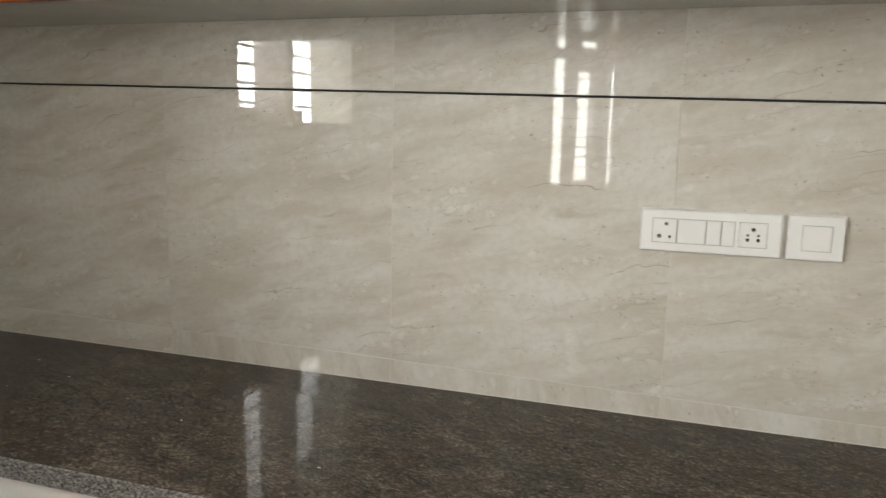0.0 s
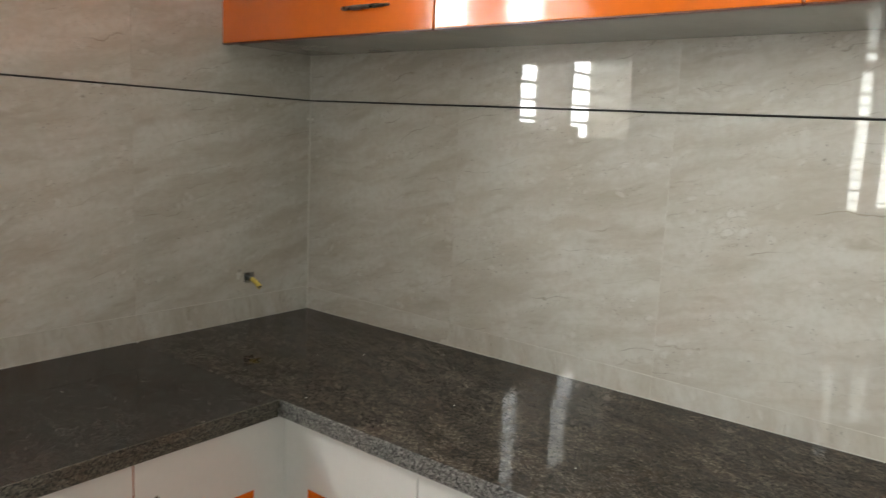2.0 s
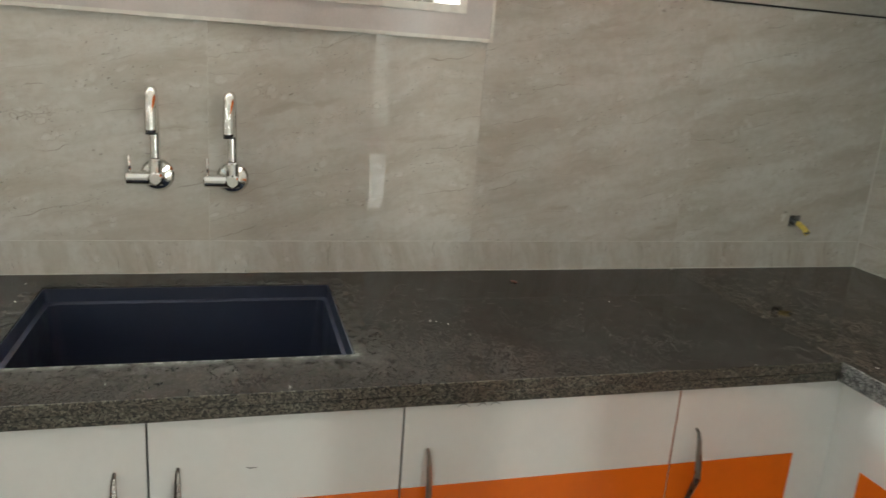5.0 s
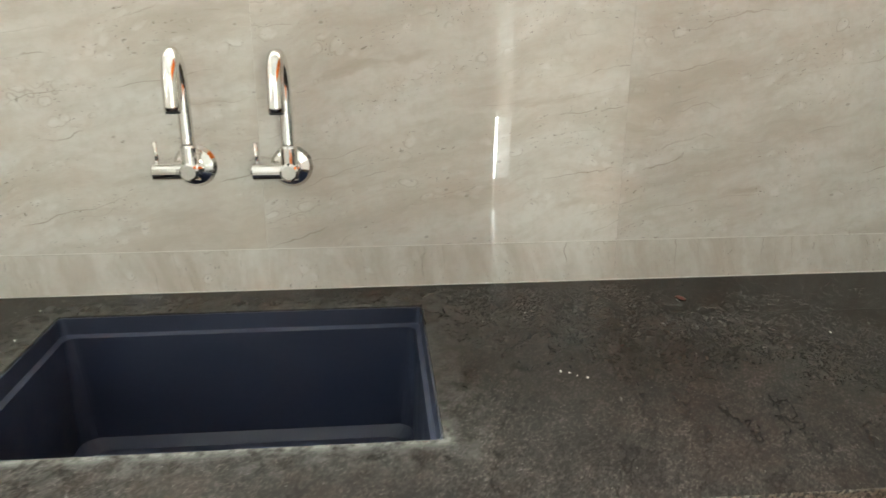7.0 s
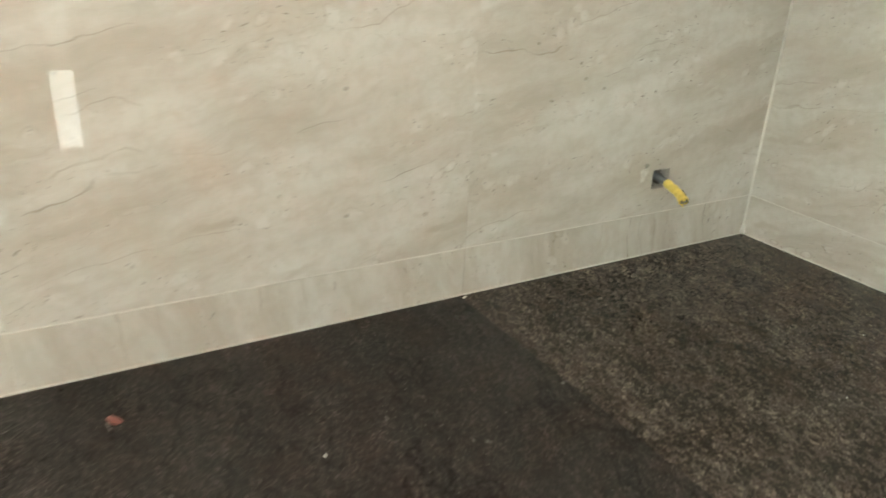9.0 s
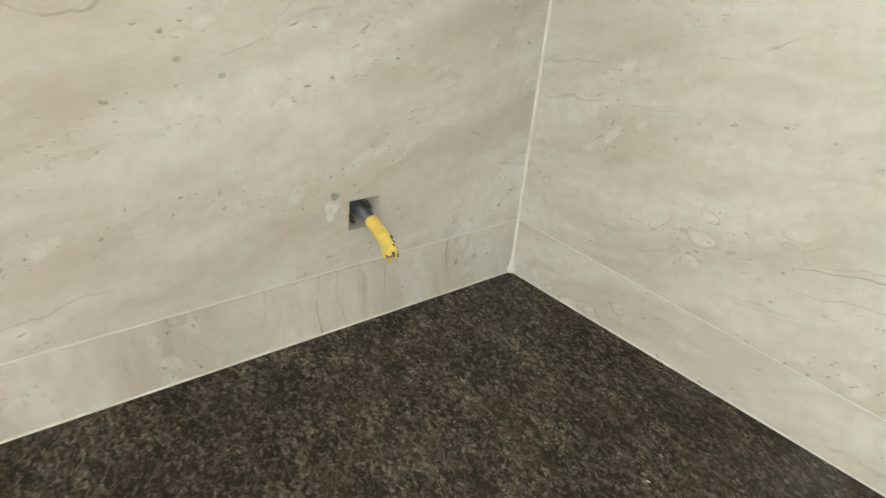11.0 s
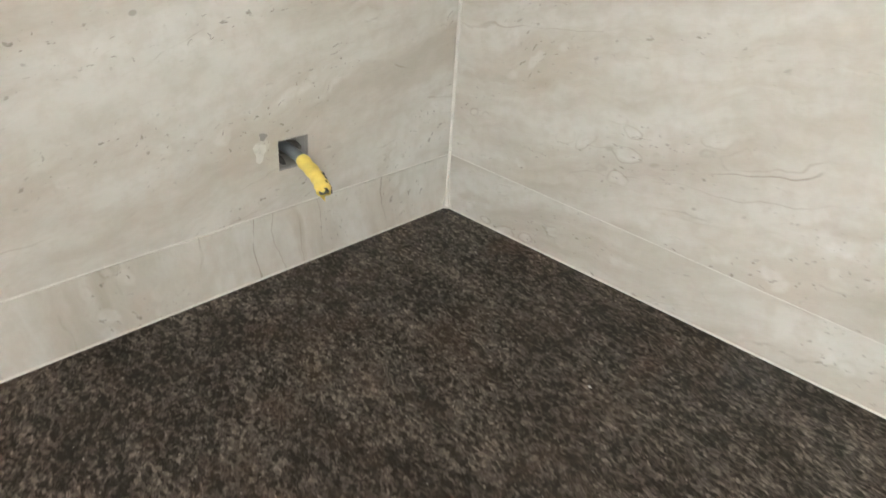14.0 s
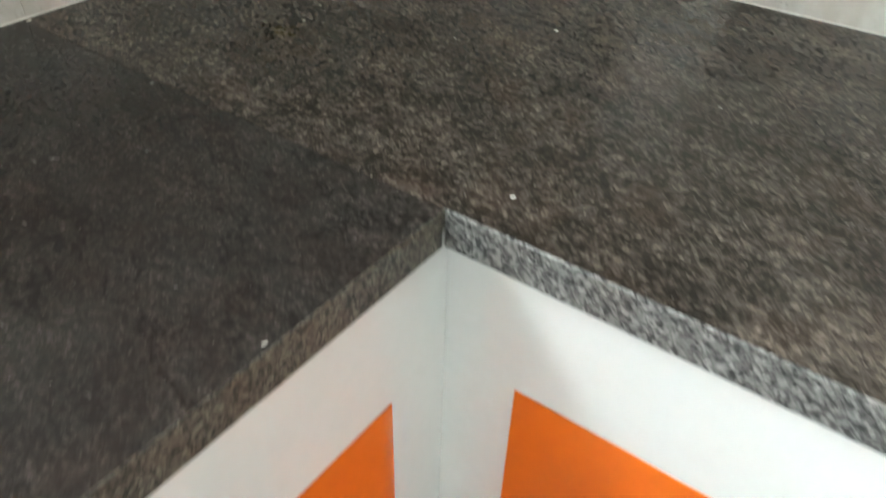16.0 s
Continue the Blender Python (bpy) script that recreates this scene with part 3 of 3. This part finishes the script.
def bowl():
    bm = bmesh.new()
    steps = ((0.1946, 0.2846, 0.0165, 0.006), (0.1925, 0.2825, 0.0165, 0.006), (0.191, 0.281, -0.010, 0.012), (0.184, 0.274, -0.014, 0.016), (0.178, 0.268, -0.19, 0.03), (0.163, 0.253, -0.205, 0.03), (0.03, 0.03, -0.212, 0.02))
    rings = [ring(bm, *s) for s in steps]
    for a, b in zip(rings, rings[1:]):
        for k in range(len(a)):
            bm.faces.new([a[k], a[(k + 1) % len(a)], b[(k + 1) % len(a)], b[k]])
    bm.faces.new(rings[-1])
    bmesh.ops.recalc_face_normals(bm, faces=bm.faces)
    bmesh.ops.reverse_faces(bm, faces=bm.faces)
    return bm


part("basin", bowl(), SINK_NAVY, sink, "navy enamelled bowl with a ledge", smooth=False)
part("drain", tube([(0, 0, -0.2125), (0, 0, -0.207)], [0.036, 0.040], 24), STEEL, sink, "steel drain", smooth=False)

# ---- taps ----


def tap(y, z, group, aside):
    t = thing("wall_tap", (0, y, z), "chrome swan-neck wall tap over the sink", "tap", group)
    part("flange", tube([(0.0, 0, 0), (0.004, 0, 0), (0.010, 0, 0), (0.013, 0, 0)], [0.034, 0.034, 0.029, 0.016], 32), CHROME, t, "round domed wall flange", smooth=False)
    body = part("body", tube([(0.010, 0, 0), (0.030, 0, 0), (0.050, 0, -0.001), (0.053, 0, -0.001)], [0.0135, 0.0135, 0.0145, 0.011], 20), CHROME, t)
    part("valve", tube([(0.036, 0.014, -0.002), (0.036, -0.020, -0.002), (0.036, -0.056, -0.002), (0.036, -0.059, -0.002)], [0.0145, 0.0138, 0.0138, 0.0100], 20), CHROME, t, "chrome side valve")
    part("lever", tube([(0.036, -0.050, 0.008), (0.035, -0.050, 0.025), (0.034, -0.051, 0.044)], [0.0030, 0.0032, 0.0040], 10), CHROME, t, "thin upright lever pin", smooth=True)
    part("collar", tube([(0.036, 0, -0.014), (0.036, 0, 0.006), (0.036, 0, 0.036), (0.0362, 0, 0.040)], [0.0115, 0.0135, 0.0135, 0.0105], 20), CHROME, t)
    neck = arc([(0.036, 0, 0.034), (0.037, 0, 0.085), (0.041, 0, 0.135), (0.055, 0, 0.168), (0.074, 0, 0.178), (0.091, 0, 0.166), (0.098, 0, 0.140), (0.100, 0, 0.112)], 6)
    swing = lambda pts: [(0.036 + (p[0] - 0.036) * 0.99, -(p[0] - 0.036) * aside, p[2]) for p in pts]
    part("neck", tube(swing(neck), 0.0104, 18), CHROME, t, "curved swan neck", smooth=True)
    part("spout", tube(swing(arc([(0.078, 0, 0.1775), (0.0905, 0, 0.1665), (0.098, 0, 0.140), (0.1005, 0, 0.100)], 6)), 0.0124, 18), CHROME, t, "thicker spout sleeve", smooth=True)
    part("aerator", tube(swing([(0.1006, 0, 0.0995), (0.1007, 0, 0.0965)]), 0.0105, 18), BLACK_RUBBER, t, "dark aerator ring")
    return t


TAPS = "pair of wall taps"
tap(-1.716, 1.066, TAPS, 0.10)
tap(-1.868, 1.069, TAPS, 0.0)

# ---- switch plates ----


def switch_plate(x0, x1, z0, z1, modules, label):
    w, h = (x1 - x0) / 2, (z1 - z0) / 2
    s = thing("switch_plate", ((x0 + x1) / 2, 0.0, (z0 + z1) / 2), label, "switch plate", "switch plates on the tiles")
    bm = box(-w, w, -0.0105, 0.0, -h, h)
    front = [v for v in bm.verts if v.co.y < -0.005]
    for v in front:
        v.co.x *= (w - 0.0035) / w
        v.co.z *= (h - 0.0035) / h
    bmesh.ops.bevel(bm, geom=[e for e in bm.edges if all(v.co.y < -0.005 for v in e.verts)], offset=0.0016, segments=2, affect="EDGES")
    plate = part("plate", bm, PLATE_WHITE, s, "white glossy plastic cover plate")
    for kind, m0, m1 in modules:
        b = box(m0 + 0.0006, m1 - 0.0006, -0.0128, -0.0090, -0.0235, 0.0235, 0.0009)
        if kind == "rocker":
            for v in b.verts:
                if v.co.y < -0.011:
                    v.co.y -= 0.0016 * (v.co.z / 0.0235)
        item = part("switch" if kind == "rocker" else "socket", b, PLATE_WHITE, s, "white rocker switch" if kind == "rocker" else "white socket outlet")
        part("gap", sheet(m0 - 0.0004, m1 + 0.0004, -0.0245, 0.0245, [(m0 + 0.0005, m1 - 0.0005, -0.0236, 0.0236)], -0.01075, -0.0100, "y"), CARCASS, s)
        c = (m0 + m1) / 2
        holes = {"shuttered": ((0.003, 0.0135, 0.0036), (-0.009, -0.0115, 0.0042), (0.0105, -0.0115, 0.0030)), "five_pin": ((0.0, 0.011, 0.0040), (-0.0095, 0.000, 0.0026), (0.0095, 0.0, 0.0026), (-0.0095, -0.0090, 0.0036), (0.0095, -0.0090, 0.0036))}.get(kind, ())
        for dx, dz, r in holes:
            part("pin_hole", tube([(c + dx, -0.0110, dz), (c + dx, -0.01295, dz)], r, 14), STEEL if kind == "shuttered" else SOCKET_DARK, item, "dark round pin hole")
        if kind == "lamp":
            part("lamp", box(c - 0.001, c + 0.001, -0.0133, -0.0110, -0.013, -0.007), STEEL, item)
    return s


switch_plate(1.738, 2.002, 1.200, 1.287, [("shuttered", -0.108, -0.062), ("rocker", -0.061, -0.008), ("rocker", -0.007, 0.020), ("rocker", 0.021, 0.045), ("five_pin", 0.053, 0.103)], "long white switch plate with two sockets and three switches")
switch_plate(2.009, 2.109, 1.200, 1.288, [("rocker", -0.0255, 0.0255)], "small square white switch plate with one switch")

# ---- wall hole with conduit ----
conduit = thing("conduit_stub", (0.0, -0.234, 0.980), "cut yellow conduit stub poking out of a tile hole", "conduit")
yellow = arc([(-0.034, 0.002, 0.004), (0.004, 0.0005, 0.001), (0.026, -0.0020, -0.0035), (0.044, -0.0045, -0.0080), (0.056, -0.0080, -0.0118), (0.0640, -0.0100, -0.0165)], 5)
swell = [0.0071 + 0.0005 * math.sin(k * 1.7) + (0.0007 if k > 19 else 0.0) for k in range(len(yellow))]
sleeve = tube(yellow[7:], swell[7:], 16, closed=False)
sleeve.verts.ensure_lookup_table()
tip = (yellow[-1] - yellow[-2]).normalized()
for k in range(16):
    # torn, squeezed rim
    rim_vert = sleeve.verts[len(sleeve.verts) - 16 + k]
    rim_vert.co += tip * (0.0035 * math.sin(k * 2.1) + 0.0020 * math.sin(k * 0.8))
    rim_vert.co.y += 0.25 * (yellow[-1].y - rim_vert.co.y)
part("sleeve", sleeve, PIPE_YELLOW, conduit, "yellow plastic sleeve, kinked and torn at the end", smooth=True)
part("inner_pipe", tube(yellow[:-1], 0.0058, 12), PIPE_GREY, conduit, "grey inner pipe", smooth=True)
for k, a in ((15, 0.9), (16, 0.3), (17, 1.2), (18, 0.6), (20, 0.1), (21, 1.0), (22, 1.9), (23, 0.5), (24, -0.4), (24, 1.3)):
    p, way = yellow[k], (yellow[min(k + 1, len(yellow) - 1)] - yellow[k - 1]).normalized()
    side = Vector((0, 1, 0)).cross(way).normalized()
    rim = lambda b: 0.0072 * (math.cos(b) * -side + math.sin(b) * Vector((0, 1, 0)))
    part("smear", tube([p + rim(a), p + rim(a + 0.25) + way * 0.002, p + rim(a + 0.4) + way * 0.004], [0.0005, 0.0012, 0.0006], 6), SOCKET_DARK, conduit, "dark tar smear")
part("recess", sheet(-0.0180, 0.0180, -0.014, 0.018, [], -0.052, -0.049, "x"), MORTAR, conduit, "raw mortar at the back of the hole")
for n in range(7):
    a = n * 0.9
    part("mortar_lump", tube(arc([(-0.046, 0.015 * math.cos(a), 0.014 * math.sin(a)), (-0.030, 0.0165 * math.cos(a + 0.2), 0.0135 * math.sin(a + 0.2)), (-0.012, 0.0172 * math.cos(a), 0.0140 * math.sin(a))], 3), [0.006, 0.0055, 0.005, 0.0045, 0.004, 0.0035, 0.002], 6), MORTAR, conduit)

# ---- small marks ----


def smear(name, spots, along, surface, material, thick, label, category):
    """A flat dab on a wall or door: spots are (place along it, height, half width, half height)."""
    bm = bmesh.new()
    for a, z, ra, rz in spots:
        pts = []
        for k in range(14):
            ang = 2 * math.pi * k / 14
            r = 1 + 0.22 * math.sin(3 * ang + a * 90) + 0.12 * math.sin(5 * ang + z * 70)
            u, v = a + ra * r * math.cos(ang), z + rz * r * math.sin(ang)
            pts.append([(d, u, v) if along == "y" else (u, d, v) for d in (surface, surface + thick)])
        low, top = [bm.verts.new(p[0]) for p in pts], [bm.verts.new(p[1]) for p in pts]
        bm.faces.new(top)
        for k in range(14):
            bm.faces.new([low[k], low[(k + 1) % 14], top[(k + 1) % 14], top[k]])
    bmesh.ops.recalc_face_normals(bm, faces=bm.faces)
    return tagged(new(name, mesh_of(name, bm, material)), label, category)


smear("putty_dab", [(-0.2690, 1.0070, 0.0042, 0.0040)], "y", 0.0, plain("grey_putty", (0.30, 0.285, 0.255), 0.7, scale=90), 0.0004, "small grey putty dab on the tile beside a hole", "putty")
smear("putty_smear", [(-0.2735, 0.992, 0.0065, 0.0105)], "y", 0.0, plain("pale_putty", (0.62, 0.60, 0.555), 0.3, scale=90), 0.0002, "pale thin putty smear on the tile beside a hole", "putty")
# Two small white specks, one on each side of the wall corner.
smear("white_speck", [(-0.0095, 1.470, 0.0036, 0.0030)], "y", 0.0, CHIP, 0.0008, "tiny white speck on the tile in the corner", "speck")
smear("white_speck", [(0.0110, 1.470, 0.0036, 0.0028)], "x", 0.0, CHIP, -0.0008, "tiny white speck on the tile beside the corner", "speck")
smear("dark_speck", [(1.722, 1.230, 0.0045, 0.0022)], "x", 0.0, PIPE_GREY, -0.0003, "small dark chip in the tile beside the switch plate", "speck")
PENCIL = plain("pencil_mark", (0.22, 0.21, 0.20), 0.6)
for y0, w in ((-1.357, 0.022), (-1.322, 0.018), (-1.300, 0.020)):
    path = [(FRONT_S + 0.0001, y0 + w * s, 0.797 + 0.0055 * math.sin(math.pi * s)) for s in (0, 0.2, 0.4, 0.6, 0.8, 1.0)]
    tagged(new("pencil_mark", mesh_of("pencil_mark", tube(path, [0.0003, 0.0008, 0.001, 0.001, 0.0007, 0.0003], 5), PENCIL)), "faint grey pencil squiggle on a white cabinet door", "mark", "pencil marks on the door")
tagged(new("scratch", mesh_of("scratch", tube([(FRONT_S + 0.0001, -1.694, 0.717), (FRONT_S + 0.0001, -1.687, 0.715), (FRONT_S + 0.0001, -1.676, 0.7155)], [0.0004, 0.0016, 0.0004], 5), PENCIL)), "short dark scratch on a white cabinet door", "mark")

# ---- crumbs on the worktops ----


def crumb(x, y, size, material, label, seed):
    rng = random.Random(seed)
    bm = bmesh.new()
    bmesh.ops.create_icosphere(bm, subdivisions=1, radius=1.0)
    for v in bm.verts:
        v.co = Vector((v.co.x * size * rng.uniform(1.1, 2.2), v.co.y * size * rng.uniform(0.5, 1.0), (v.co.z + 0.9) * size * 0.28))
    ob = new("debris", mesh_of("debris", bm, material))
    ob.matrix_world = pose(x, y, TOP, 0, 0, rng.uniform(0, 180))
    return tagged(ob, label, "debris", "crumbs on the worktop")


for n, (x, y, s) in enumerate(((0.331, -1.341, 0.0042), (0.336, -1.330, 0.003), (0.351, -1.310, 0.004), (0.345, -1.322, 0.0022), (0.245, -0.907, 0.003), (0.599, -0.793, 0.0028), (0.639, -0.558, 0.0042), (0.500, -0.237, 0.0035), (0.172, -2.109, 0.005), (0.062, -2.118, 0.004), (0.337, -0.163, 0.0022), (0.90, -0.36, 0.003), (1.25, -0.45, 0.0026), (0.72, -0.30, 0.002), (0.42, -0.33, 0.002), (0.009, -0.602, 0.006))):
    crumb(x, y, s * 0.5, CHIP, "tiny white paint chip lying on the granite", 10 + n)
crumb(0.098, -1.079, 0.0075, PETAL, "small dry reddish petal lying on the granite", 77)

# ---- wall tiles, one by one ----
GAP = 0.0003


def tile_mesh(w, h, shear, z_gap=GAP):
    """A tile with its face at y = 0, from its lower left corner; shear lifts it along its length."""
    bm = box(GAP, w - GAP, 0.0, 0.0075, z_gap, h - z_gap)
    bmesh.ops.bevel(bm, geom=[e for e in bm.edges if all(v.co.y < 0.001 for v in e.verts)], offset=0.0003, segments=1, affect="EDGES")
    for v in bm.verts:
        v.co.z += shear * v.co.x
    return mesh_of("tile", bm, MARBLE)


def lay(data, parent, m):
    ob = new("tile", data)
    ob.parent = parent
    ob.matrix_basis = m
    return ob


rng = random.Random(4)
LINE, ROW = 1.5285, 0.9245
full = tile_mesh(0.6, LINE - ROW - 0.0025, SLOPE)
upper = tile_mesh(0.6, 0.62, SLOPE)
for n in range(5):
    x = 0.6 * n
    if n == 4:
        w = WIDE - x
        full, upper = tile_mesh(w, LINE - ROW - 0.0025, SLOPE), tile_mesh(w, 0.62, SLOPE)
    for data, z in ((full, ROW), (upper, LINE + 0.0025)):
        lean, turn = rng.uniform(-0.10, 0.10), rng.uniform(-0.08, 0.08)
        if n == 1:
            lay(data, wall_switch, pose(x, -0.0018, z + SLOPE * x, lean * 0.4, 0, 0.34))
        else:
            lay(data, wall_switch, pose(x, 0.0, z + SLOPE * x, lean, 0, turn))
    # the cut strip under it; past the corner it is turned, so that its grain stands upright
    w = min(0.6, WIDE - x)
    if n == 0:
        lay(tile_mesh(w, 0.1005, SLOPE), wall_switch, pose(x, 0.0, ROW - 0.1012, 0, 0, 0))
        continue
    bm = box(0.0, 0.10, 0.0, 0.0075, -w + GAP, -GAP)
    for v in bm.verts:
        v.co.x += SLOPE * -v.co.z if v.co.x > 0.05 else 0.0
    lay(mesh_of("tile", bm, MARBLE), wall_switch, Matrix.Translation((x, 0.0, ROW - 0.1009 + SLOPE * x)) @ pose(0, 0, 0, 0, -90, 0))
part("grout_line", tube([(0.0, 0.0009, ROW - 0.0004), (WIDE, 0.0009, ROW - 0.0004 + SLOPE * WIDE)], 0.0010, 6), GROUT, wall_switch, "thin white grout line over the cut strips")
for n in range(1, 5):
    x = 0.6 * n
    part("grout_line", tube([(x, 0.0012, TOP), (x, 0.0012, 1.66)], 0.0009, 6), GROUT, wall_switch)
part("black_line", tube([(0.0, 0.0, LINE), (WIDE, 0.0, LINE + SLOPE * WIDE)], 0.0023, 8), BLACK_TRIM, wall_switch, "thin black line between two rows of tiles")

cuts = (0.0, -0.600, -1.163, -1.765, -2.365, -2.965, -LONG)
for a, b in zip(cuts, cuts[1:]):
    w = a - b
    spans = [(ROW, LINE - 0.0025), (LINE + 0.0025, 2.40)]
    for z0, z1 in spans:
        holes = []
        if b < HOLE[0] < a and z0 < HOLE[2] < z1:
            holes.append((HOLE[0] - b, HOLE[1] - b, HOLE[2] - z0, HOLE[3] - z0))
        top = z1 - z0
        if OUT[0] < (a + b) / 2 < OUT[1]:
            if z0 > 1.4:
                continue
            top = min(top, OUT[2] - z0 + 0.004)
        if b < OUT[0] < a:
            holes.append((OUT[0] + 0.005 - b, w + 0.01, max(OUT[2] + 0.004 - z0, -0.01), OUT[3]))
        bm = sheet(GAP, w - GAP, GAP, top - GAP, holes, 0.0, 0.0052, "y")
        lay(mesh_of("tile", bm, MARBLE), wall_sink, pose(0.0, b, z0, 0, 0, 90) @ pose(0, 0, 0, rng.uniform(-0.08, 0.08), 0, rng.uniform(-0.05, 0.05)))
    lay(mesh_of("tile", box(0.0, 0.099, 0.0, 0.0052, -w + GAP, -GAP), MARBLE), wall_sink, Matrix.Translation((0.0, b, ROW - 0.101)) @ pose(0, 0, 0, 0, 0, 90) @ pose(0, 0, 0, 0, -90, 0))
part("black_line", tube([(0.0, -1.156, LINE), (0.0, 0.0, LINE)], 0.0023, 8), BLACK_TRIM, wall_sink, "thin black line between two rows of tiles")
